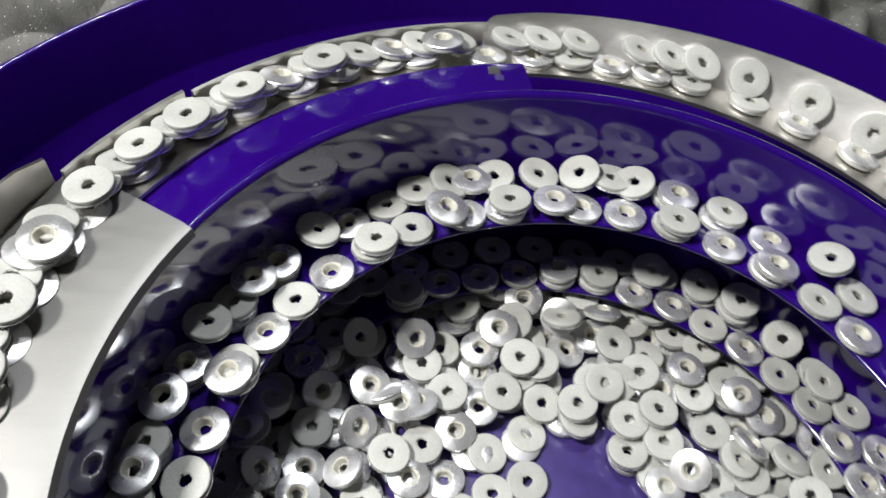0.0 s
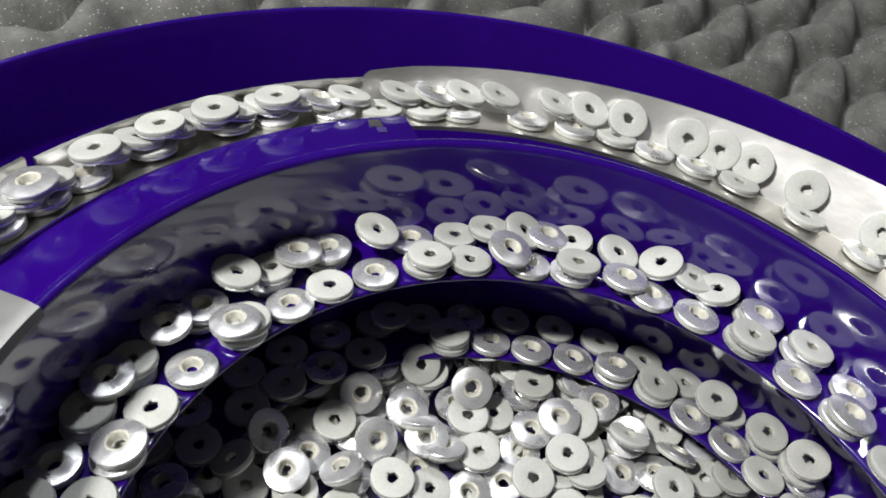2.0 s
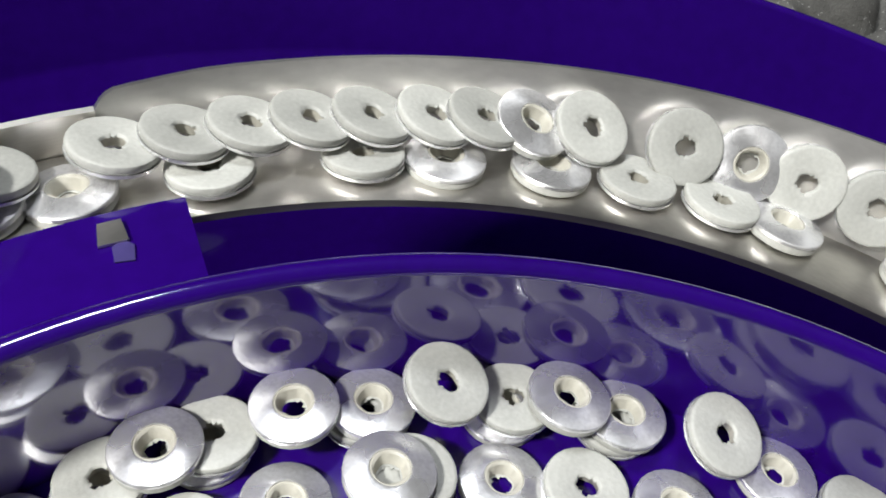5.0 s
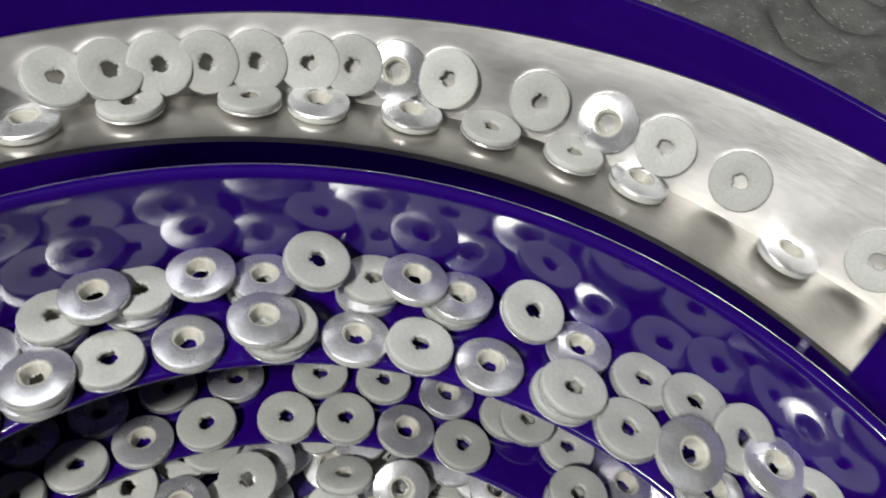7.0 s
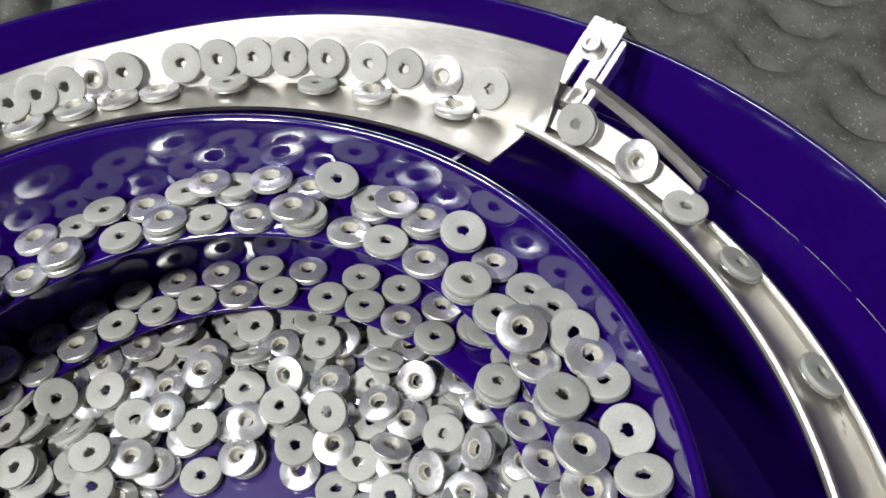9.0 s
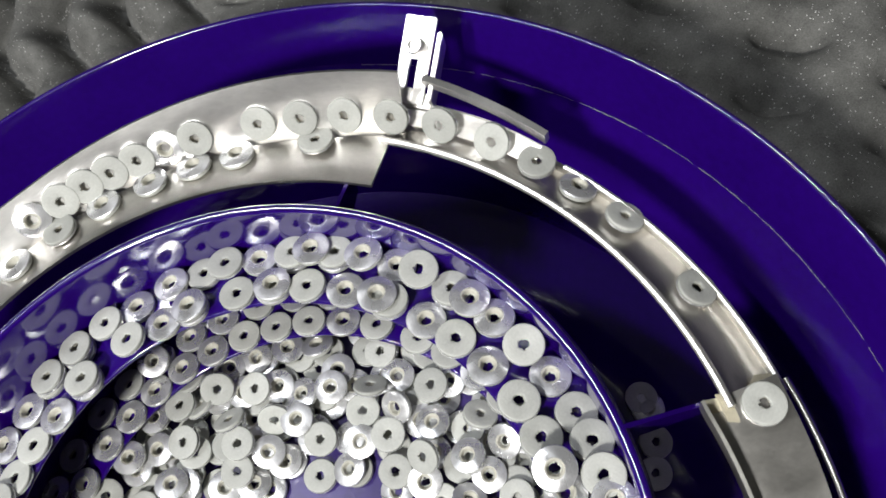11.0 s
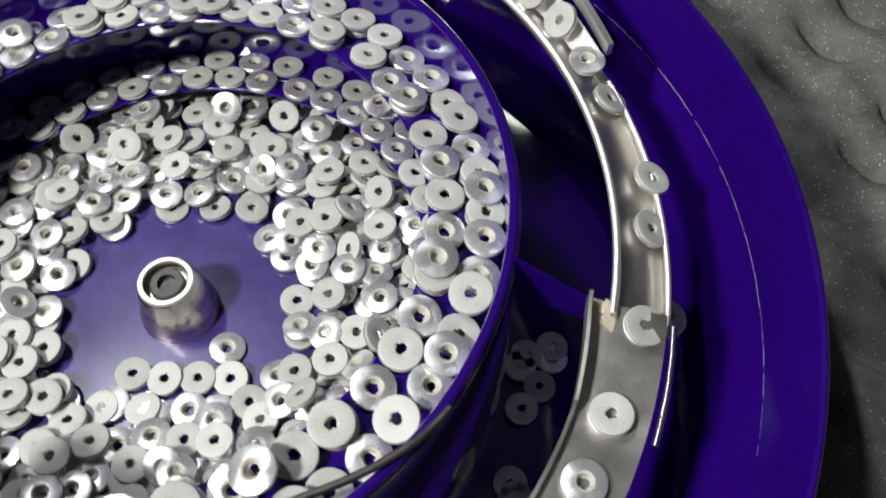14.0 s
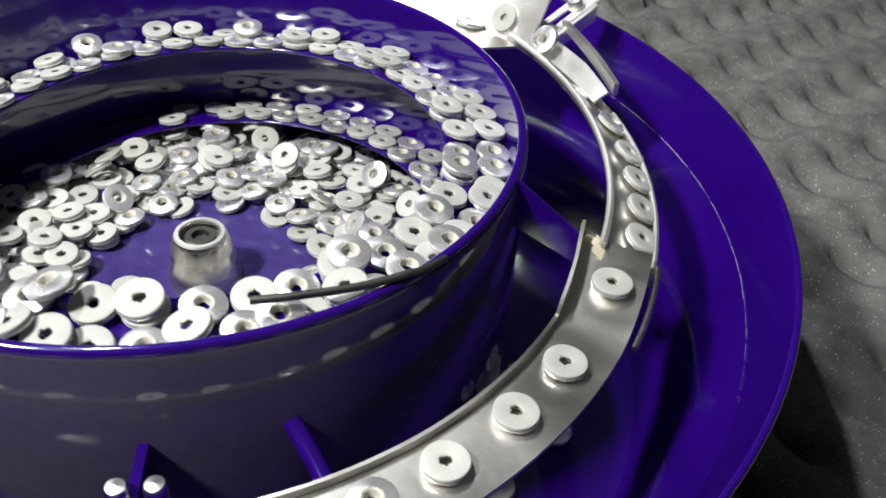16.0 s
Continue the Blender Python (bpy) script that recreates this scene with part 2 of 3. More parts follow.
def guide_top(th):
    return interp(th, [90, 110, 140, 165, 182, 188.4], [178.5, 175.5, 171, 168.6, 167, 165.8]), track_z(th) + interp(th, [90, 110, 140, 165, 182, 188.4], [20, 16.5, 10, 7, 5.2, 3.8])


def wide(th):
    z = track_z(th)
    r = groove_r(th)
    return [(142.6, z - 1.2), (142.8, z + 0.2), (144, z), (r, z - 4.5), (r, z - 5.7), (144, z - 1.2)]


def guide(th):
    z = track_z(th)
    r = groove_r(th)
    tr, tz = guide_top(th)
    if th > 186.6:      # rounded corner
        k = 0.45 + 0.55 * math.sqrt(max(1 - ((th - 186.6) / 1.8) ** 2, 0))
        tr, tz = r + (tr - r) * k, z - 4.6 + (tz - z + 4.6) * k
    return [(r + 0.9, z - 6.4), (tr, tz), (tr + 1.1, tz - 0.5), (r + 1.9, z - 7.2)]


def left_track(th):
    z = track_z(th)
    return [(145.2, z - 1.4), (145.2, z), (162.5, z - 4.6), (162.5, z - 6)]


def left_back(th):
    z = track_z(th)
    h = 3.2 if th < 224.5 else 5.0
    return [(162.6, z - 6), (163.2, z + h), (164.3, z + h), (163.8, z - 6)]


def narrow(th):
    z = track_z(th)
    ro = interp(th, [36, 92], [180, 178])
    return [(160.2, z - 1.0), (160.0, z + 2.0), (161.4, z + 2.0), (161.6, z + 0.2), (ro - 2, z - 9.8), (ro - 1.6, z - 7), (ro, z - 7), (ro, z - 11.3), (161.6, z - 1.4)]


def final(th):
    z = track_z(th)
    ri = interp(th, [-60, 0, 25, 36], [163, 160, 157.5, 153.5])
    ro = interp(th, [-60, 0, 25, 36], [186, 183, 180, 178])
    return [(ri, z - 1.4), (ri, z), (ro, z - 0.5), (ro, z - 1.9)]


def final_lip(th):
    z = track_z(th)
    ri = interp(th, [-60, 0, 25, 36], [163, 160, 157.5, 153.5])
    h = 7 if th > 24 else 3
    return [(ri - 1.2, z - 1.4), (ri - 1.2, z + h), (ri, z + h), (ri, z - 1.4)]


track = part("outer_track", sweep(wide, 91.5, 196, 1.5), STEEL, feeder, "stainless steel outer track")
part("guide_plate", sweep(guide, 90, 188.4, 0.4), GUIDE_STEEL, feeder, "bright leaning steel guide sheet")
part("entry_track", sweep(left_track, 189, 238, 1.5), STEEL, feeder, "worn steel track section")
part("entry_wall", sweep(left_back, 188, 224, 1.5), STEEL, feeder)
part("entry_wall", sweep(left_back, 225, 240, 1.5), STEEL, feeder)
part("transfer_plate", sweep(lambda th: [(123.9, -1.6), (123.5, -0.6), (124.6, 1.5), (127.8, 1.9), (166, track_z(th) + 0.4), (166, track_z(th) - 0.8), (127.5, 0.9), (125.2, 0.6)], 238, 300, 1.5), PLATE_STEEL, feeder, "scratched steel transfer plate over the rim")
part("transfer_wall", sweep(lambda th: [(166, track_z(th) - 1), (167, track_z(th) + interp(th, [240.5, 244], [9, 13])), (168, track_z(th) + interp(th, [240.5, 244], [9, 13])), (167.2, track_z(th) - 1)], 240.5, 300, 1.5), STEEL, feeder, "tall steel back wall of the transfer plate")
part("narrow_track", sweep(narrow, 36, 92, 1.2), STEEL, feeder, "narrow tilted steel track with raised edges")
part("edge_bead", sweep(lambda th: [(160.7 + 1.35 * math.cos(q * 0.785), track_z(th) + 1.9 + 1.35 * math.sin(q * 0.785)) for q in range(8)], 36, 92, 1.2), BEAD_STEEL, feeder, "bright rolled inner edge of the narrow track")
part("edge_bead", sweep(lambda th: [(interp(th, [36, 92], [180, 178]) - 0.8 + 1.1 * math.cos(q * 0.785), track_z(th) - 6.6 + 1.1 * math.sin(q * 0.785)) for q in range(8)], 36, 70, 1.2), BEAD_STEEL, feeder, "bright rolled outer edge of the narrow track")
part("exit_track", sweep(final, -75, 37.5, 1.5), STEEL, feeder, "flat steel exit track")
part("exit_lip", sweep(final_lip, 24, 37.5, 1.2), STEEL, feeder)
part("exit_lip", sweep(final_lip, -75, 24, 1.5), STEEL, feeder)
part("guard_rod", rod([at(180.8 + 2.2 * i / 8, 37 - 12.3 * i / 8, -21.5 - 3 * i / 8) for i in range(9)], 1.1 * U), STEEL_BRIGHT, feeder, "bright steel guard rod beside the track")
part("glue_joint", block([at(154, 36.2, -18), at(160.5, 35.9, -18), at(160.2, 37.4, -18), at(154.4, 37.8, -18)], (0, 0, 2.0 * U)), GLUE, feeder, "yellowed glue at the track joint")

smear = bmesh.new()
smear_rng = random.Random(9)
for ring_r, lift in ((158, -17.0), (163, -19.6), (168, -21.6), (173, -23.2), (178, -24.2)):
    pair = [smear.verts.new(at(ring_r, 36.6 + smear_rng.uniform(0.8, 2.0), lift + 1.4)), smear.verts.new(at(ring_r, 36.4, lift + 2.2)), smear.verts.new(at(ring_r, 35.4 - smear_rng.uniform(0.2, 1.4), lift + 0.6)), smear.verts.new(at(ring_r, 36.4, lift - 1.4))]
    if len(smear.verts) > 4:
        for q in range(4):
            smear.faces.new((last_ring[q], last_ring[(q + 1) % 4], pair[(q + 1) % 4], pair[q]))
    else:
        smear.faces.new(pair)
    last_ring = pair
smear.faces.new(last_ring[::-1])
part("glue_joint", smear, GLUE, feeder, "smeared yellowed glue across the joint")


def rib(th, r0, z0, r1, z1, depth, thick=1.4):
    side = Vector((-math.sin(radians(th)), math.cos(radians(th)), 0)) * thick * U
    return block([at(r0, th, z0) - side * 0.5, at(r1, th, z1) - side * 0.5, at(r1, th, z1 - depth) - side * 0.5, at(r0, th, z0 - depth * 1.6) - side * 0.5], side)


part("rib", rib(37.6, 127.5, 0.5, 155, -18, 12), PURPLE, feeder, "purple bracket between bowl and track")
part("rib", rib(95.5, 127.5, -8, 146, -14, 10), PURPLE, feeder)
part("strut", rod([at(129, -9.7, -36), at(140, -8.5, -42), at(158, -8, -46)], 3.2 * U), PURPLE, feeder, "round purple strut under the exit track")
part("rib", rib(-28, 128, -34, 160, -31, 10, 3), PURPLE, feeder)
for th_bolt in (-25.6, -29.4):
    stud = part("stud", lathe([(0.2, 0), (3.2, 0), (3.2, 4), (2.6, 4.8), (0.2, 5.0)], 20, lift=0), STEEL_BRIGHT, feeder, "bright steel fixing stud")
    stud.matrix_basis = Matrix.Translation(at(147.5, th_bolt, -33))
# worn seam where the tray's wall meets its floor
seam_rng = random.Random(3)
seam = bmesh.new()
a0 = 30.0
while a0 < 100:
    a1 = a0 + seam_rng.uniform(0.4, 2.6)
    w = seam_rng.uniform(0.07, 0.24)
    n = 4
    prev = None
    for q in range(n + 1):
        th_ = a0 + (a1 - a0) * q / n
        off = seam_rng.uniform(-0.12, 0.12)
        pair = [seam.verts.new(at(217.3 - 0.25 + off, th_, -46.9 - w)), seam.verts.new(at(217.3 - 0.25 + off, th_, -46.9 + w))]
        if prev:
            seam.faces.new((prev[0], pair[0], pair[1], prev[1]))
        prev = pair
    a0 = a1 + seam_rng.choice([0.05, 0.1, 0.2, 0.7])
part("seam", seam, COLLAR, feeder, "scuffed pale seam in the tray")
part("rib", rib(189.6, 127.5, -2, 146, -8.4, 9, 3), PURPLE, feeder)

# slotted clamp that holds the guide sheet, with its bolt and bar
def clamp_at(x, r, lift=0.0):
    """Across the clamp's plate (x), along it (r), above it."""
    z = -10 + (r - 178) * 0.46
    a = at(r, 90, z + lift)
    return a + Vector((x * U, 0, 0))


def clamp_bar(x0, x1, r0, r1, lift, h):
    bm = bmesh.new()
    lo = [bm.verts.new(clamp_at(x, r, lift)) for x, r in ((x0, r0), (x1, r0), (x1, r1), (x0, r1))]
    hi = [bm.verts.new(clamp_at(x, r, lift + h)) for x, r in ((x0, r0), (x1, r0), (x1, r1), (x0, r1))]
    bm.faces.new(lo[::-1])
    bm.faces.new(hi)
    for q in range(4):
        bm.faces.new((lo[q], lo[(q + 1) % 4], hi[(q + 1) % 4], hi[q]))
    bmesh.ops.bevel(bm, geom=bm.edges[:], offset=0.4 * U, segments=2, affect="EDGES")
    return bm


clamp = thing("clamp", "slotted bright steel clamp bolted to the guide sheet", "clamp")
plate = part("plate", clamp_bar(-6, -1.4, 177, 206, 0, 1.6), GUIDE_STEEL, clamp)
part("plate_side", clamp_bar(1.4, 6, 177, 206, 0, 1.6), GUIDE_STEEL, clamp)
part("plate_end", clamp_bar(-1.4, 1.4, 195, 206, 0, 1.6), GUIDE_STEEL, clamp)
part("plate_end", clamp_bar(-1.4, 1.4, 177, 182, 0, 1.6), GUIDE_STEEL, clamp)
part("flange", clamp_bar(7.4, 9.2, 178, 201, -6, 8.5), GUIDE_STEEL, clamp, "folded steel flange")
part("spacer", clamp_bar(-5, 9, 176.5, 181.5, -5, 5.2), STEEL, clamp)
tilt = Matrix.Translation(clamp_at(0, 195.5, 1.6)) @ pose(0, 0, 0, 24, 0, 0)
bolt = part("bolt", lathe([(0.2, 0), (4.6, 0), (4.6, 0.9), (3.4, 0.9), (3.4, 3.6), (3.0, 4.2), (1.9, 4.2), (1.7, 2.6), (0.2, 2.6)], 24, lift=0), GUIDE_STEEL, clamp, "socket head bolt with its washer")
bolt.matrix_basis = tilt
part("guide_bar", sweep(lambda th: [(interp(th, [73, 88], [181, 183.5]), track_z(th) - interp(th, [73, 88], [3, -5])), (interp(th, [73, 88], [181, 183.5]), track_z(th) + interp(th, [73, 88], [2.5, 9])), (interp(th, [73, 88], [183.4, 186]), track_z(th) + interp(th, [73, 88], [2.5, 9])), (interp(th, [73, 88], [183.4, 186]), track_z(th) - interp(th, [73, 88], [3, -5]))], 73, 88.5, 1.0), GUIDE_STEEL, clamp, "curved steel bar beyond the clamp")
part("guide_leaf", sweep(lambda th: [(172.2, track_z(th) - 5.6), (178.4, track_z(th) + interp(th, [73, 80], [-1.2, 1.4])), (179.3, track_z(th) + interp(th, [73, 80], [-1.7, 0.9])), (173.2, track_z(th) - 6.4)], 73, 91, 1.0), GUIDE_STEEL, clamp, "wide bright steel leaf beside the track")

wire = thing("deflector_wire", "thin dark steel deflector wire fixed to the bowl rim", "wire")
part("rod", rod([at(interp(q, [0, 5, 10, 14, 18], [116, 119.5, 124, 127.2, 128.6]), -12.6 + 1.5 * q, 2.2 if q < 15 else 1.2) for q in range(19)], 1.25 * U), DARK_STEEL, wire)

tab = thing("film_tab", "peeling scrap of clear and blue film on the flange", "film")
part("clear_film", block([at(134, 188.2, -2.0), at(137, 188.0, -2.8), at(138.5, 188.5, -3.2), at(137.6, 189.2, -3.0), at(134.5, 189.3, -2.1)], (0, 0, 0.25 * U)), material("blue_film", (0.05, 0.04, 0.14), 0.12, grain=200, bump=0.6, vary=0.4), tab)
part("metal_end", block([at(138, 188.2, -3.0), at(142.4, 188.3, -4.0), at(142.4, 189.6, -4.0), at(138, 189.9, -3.0)], (0, 0, 0.5 * U)), STEEL, tab)

# ---- the acoustic enclosure ----
def foam_floor():
    """One convoluted foam sheet round the tray, with a round cut-out under it."""
    n = 430
    size = 1.6
    bm = bmesh.new()
    grid = []
    for j in range(n + 1):
        row = []
        for i in range(n + 1):
            x, y = size * (i / n - 0.5), size * (j / n - 0.5)
            x1 = x + 0.007 * noise.noise(Vector((x * 7, y * 7, 1)))
            y1 = y + 0.007 * noise.noise(Vector((x * 7, y * 7, 5)))
            # two sheets: long dimples behind the tray, a coarser waved sheet beside it
            a = math.cos(2 * math.pi * y1 / 0.041) * math.cos(2 * math.pi * (x1 - 0.013) / 0.138)
            a = 0.003 * a - 0.045 * max(-a - 0.5, 0) ** 1.2 + 0.005 * math.cos(2 * math.pi * (x1 - 0.048) / 0.069)
            u, w = 0.83 * x1 + 0.55 * y1, -0.55 * x1 + 0.83 * y1
            bend = math.sin(2 * math.pi * w / 0.10 + 0.6)
            b = 0.036 * (abs(math.sin(math.pi * (u + 0.008 + 0.009 * bend) / 0.0435)) ** 0.65 - 0.8) + 0.004 * math.cos(4 * math.pi * w / 0.10)
            a *= interp(x, [0.12, 0.34], [1, 0.6])
            k = min(max((x + 0.24) / 0.08, 0), 1)
            e = a * k + b * (1 - k)
            e += 0.0015 * noise.noise(Vector((x * 60, y * 60, 3)))
            cut = min(max((206 * U - math.hypot(x, y)) / 0.012, 0), 1)
            row.append(bm.verts.new((x, y, BASE - 110 * U + e - cut * 0.06)))
        grid.append(row)
    for j in range(n):
        for i in range(n):
            bm.faces.new((grid[j][i], grid[j][i + 1], grid[j + 1][i + 1], grid[j + 1][i]))
    return tagged(link_mesh("floor", bm, FOAM, crease=180), "grey convoluted acoustic foam lining round the tray", "foam", kind="structure")


foam_floor()


def slab(name, x0, y0, z0, x1, y1, z1, mat, label, category):
    bm = block([(x0, y0, z0), (x1, y0, z0), (x1, y1, z0), (x0, y1, z0)], (0, 0, z1 - z0))
    return tagged(link_mesh(name, bm, mat, smooth=False), label, category, kind="structure")


# Unseen room shell: two dark walls hold reflections down, the pale ceiling lifts them.
slab("wall_back", -2.0, 2.0, -0.8, 2.0, 2.1, 1.8, DARK_BACKDROP, "unseen dark wall added to keep reflections in the coating low", "wall")
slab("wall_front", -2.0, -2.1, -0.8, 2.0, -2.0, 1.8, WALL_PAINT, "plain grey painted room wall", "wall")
slab("wall_left", -2.1, -2.1, -0.8, -2.0, 2.1, 1.8, DARK_BACKDROP, "unseen dark wall added to keep reflections in the coating low", "wall")
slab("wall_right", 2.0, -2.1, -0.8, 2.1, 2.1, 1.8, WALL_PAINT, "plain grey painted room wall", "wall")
slab("room_floor", -2.1, -2.1, -0.9, 2.1, 2.1, -0.8, FLOOR_GREY, "plain grey room floor", "floor")
slab("ceiling", -2.1, -2.1, 1.8, 2.1, 2.1, 1.9, CEILING_PAINT, "plain pale ceiling", "ceiling")
slab("machine_table", -0.85, -0.85, -0.8, 0.85, 0.85, 0.0, FLOOR_GREY, "grey machine table under the enclosure", "table")

clip = thing("cable_clip", "small white plastic cable clip on the foam", "clip")
WHITE_PLASTIC = material("white_plastic", (0.72, 0.71, 0.68), 0.4, grain=300, bump=0.03, vary=0.06)
for along in (0.0, 0.0135):
    jaw = bmesh.new()
    bmesh.ops.create_cube(jaw, size=1.0, matrix=Matrix.Translation((-0.343 - along * 0.45, -0.224 + along, 0.074)) @ pose(0, 0, 0, 0, 0, 28) @ Matrix.Diagonal((0.010, 0.0115, 0.050, 1)))
    bmesh.ops.bevel(jaw, geom=jaw.edges[:], offset=0.0012, segments=2, affect="EDGES")
    part("jaw", jaw, WHITE_PLASTIC, clip)

# ---- the bonded washers ----
W = 0.016 / 2


def washer(flip):
    """A bonded sealing washer: a dished aluminium cap over a grey rubber pad. Its origin is at its underside's centre."""
    rng = random.Random(5)
    waves = [(k, rng.uniform(0, 6.28), rng.uniform(0.004, 0.014)) for k in (2, 3, 5, 8)]
    ragged = [sum(w * math.sin(k * 6.2832 * q / 28 + ph) for k, ph, w in waves) for q in range(28)]
    flash = [q - (rng.choice([0, 0, 0.03, 0.075]) if i % 2 else 0) for i, q in enumerate(ragged)]
    cap = [(1.0, 0.22), (1.0, 0.29), (0.975, 0.32), (0.94, 0.33), (0.50, 0.44), (0.46, 0.44), (0.45, 0.42), (0.45, 0.36), (0.93, 0.25)]
    pad = [(0.972, 0.026), (0.985, 0.07), (0.985, 0.14), (0.965, 0.20), (0.95, 0.23), (0.46, 0.35), (0.42, 0.32), (0.30, 0.09), (0.25, 0.075), (0.265, 0.045), (0.30, 0.014), (0.36, 0.0), (0.90, 0.0), (0.945, 0.008)]
    collar = [(0.448, 0.345), (0.445, 0.40), (0.41, 0.412), (0.36, 0.38), (0.285, 0.10), (0.33, 0.10)]
    if flip:
        cap = [(r, 0.44 - z) for r, z in cap]
        pad = [(r, 0.44 - z) for r, z in pad]
        collar = [(r, 0.44 - z) for r, z in collar]
    root = thing("washer", "bonded washer lying with its grey rubber pad up" if flip else "bonded washer lying with its bright aluminium cap up", "washer", "washers in the feeder")
    part("rubber_pad", lathe(pad, 28, wobble=lambda i, j: flash[i] if j in (8, 9) else ragged[i] if j in (7, 10) else 0.45 * ragged[(i * 3) % 28] if j in (1, 2) else 0, unit=W, lift=0), RUBBER, root, "matt grey rubber pad", crease=24)
    part("collar", lathe(collar, 28, wobble=lambda i, j: 0.6 * ragged[i] if j in (3, 4) else 0, unit=W, lift=0), COLLAR, root, "cream moulded rubber collar in the hole", crease=40)
    part("metal_cap", lathe(cap, 28, unit=W, lift=0), ALU, root, "dished shiny aluminium cap", crease=24)
    return root


PROTO = [washer(False), washer(True)]
made = {0: 0, 1: 0}


def washer_copy(flip):
    made[flip] += 1
    if made[flip] == 1:
        return PROTO[flip]
    return copy_thing(PROTO[flip], Matrix())


def lay(r, th, z, lean=0.0, pitch=0.0, spin=0.0):
    """A pose on the machine: lean raises the outward side, pitch raises the side ahead."""
    p = at(r, th, z)
    return Matrix.Translation(p) @ pose(0, 0, 0, 0, 0, th) @ pose(0, 0, 0, pitch, -lean, 0) @ pose(0, 0, 0, 0, 0, spin)


MOVES = []
rng = random.Random(11)
T = [0.5 * i for i in range(33)]


def shelf_turn(t):
    """Degrees that the shelf's washers have gone round by the time t."""
    return 14.6 * t if t < 8 else 116.8 + 15.5 * (t - 8)


def ride(flip, fn, times=T):
    MOVES.append((washer_copy(flip), [(t, fn(t)) for t in times]))


# washers climbing the shelf inside the bowl, two abreast and here and there piled on one another
def on_shelf(th, r, up, lean, pitch, spin):
    z = max(ledge_z(th) - (r - 100) * 0.213, -84.2) if ledge_z(th) > -80 else -84.2
    return lay(r, th, z + up + 0.15, lean - (12 if ledge_z(th) > -80 else 0), pitch, spin)


def fall_in(th, r, up, lean, pitch, spin):
    """Rides up the shelf; past its top end it slides off inwards and lies in the bowl."""
    if th > -66:
        return on_shelf(th, r, up, lean, pitch, spin)
    k = min((-66 - th) / 8.0, 1.0)
    return lay(r - k * (r - 70), -66 - 5 * k, (1 - k) * (ledge_z(-66) + up) + k * -82, lean * (1 - k), pitch * (1 - k), spin)


layers = {0: [], 1: [], 2: []}


def room_for(layer, th, r, gap=13.3):
    x, y = r * math.cos(radians(th)), r * math.sin(radians(th))
    for th_b, r_b in layers[layer]:
        if abs(th - th_b) < 14 and math.hypot(x - r_b * math.cos(radians(th_b)), y - r_b * math.sin(radians(th_b))) < gap:
            return False
    layers[layer].append((th, r))
    return True


def climb(share, th, r, up, lean, pitch):
    a = (th, r, up, lean, pitch, rng.uniform(0, 360))
    ride(share if share in (0, 1) else int(rng.random() < share), lambda t, a=a: fall_in(a[0] - shelf_turn(t), *a[1:]))


# the bunch that passes nearest: degrees round the bowl at the start, p pad up, c cap up, a digit for a pile, / tipped against the wall
OUTER = "128p 134p/ 143c 151p2 159c2 166p/ 170p 175p/ 182p/ 189p/ 193c 197p/ 202p 207p 214c 220p/ 227c2 232c 236p2 242p/ 247c2 253c2 259p2 263c 267p2 274c 280p2 285p 291c 299c 305p2 312p2 319p2 326c 333c 340c 346p2"
INNER = "123c 131p 140c2 149c 158p2 167c 175c 180c2 188p2 196c 200c/ 206p 213p2 222c 230p 237c 245p2 247c 255c 263p 270c2 278p 288c2 295c 302p 314p2 323c 330p 337p 342p2 348p2 355c"


def named_row(text, r):
    for word in text.split():
        th_n, pad_up = float(word[:3]), int("p" in word)
        piled, tipped = word.endswith("2"), word.endswith("/")
        r_n = r + rng.uniform(-0.3, 0.3)
        level = 0
        while level < 2 and not room_for(level, th_n, r_n, 12.7):
            level += 1
        if piled and level == 0:
            climb(0.5, th_n + 0.5, r_n, 0, rng.uniform(-1, 2), rng.uniform(-2, 2))
            level = 1
            room_for(1, th_n, r_n, 0)
        tip = rng.uniform(16, 30) if tipped else rng.uniform(-2, 3)
        side = rng.choice((-0.7, 0.6)) * tip if tipped else rng.uniform(-4, 4)
        climb(pad_up, th_n, r_n, 3.35 * level + 0.11 * abs(tip) + 0.09 * abs(side), 0.6 * tip, side)


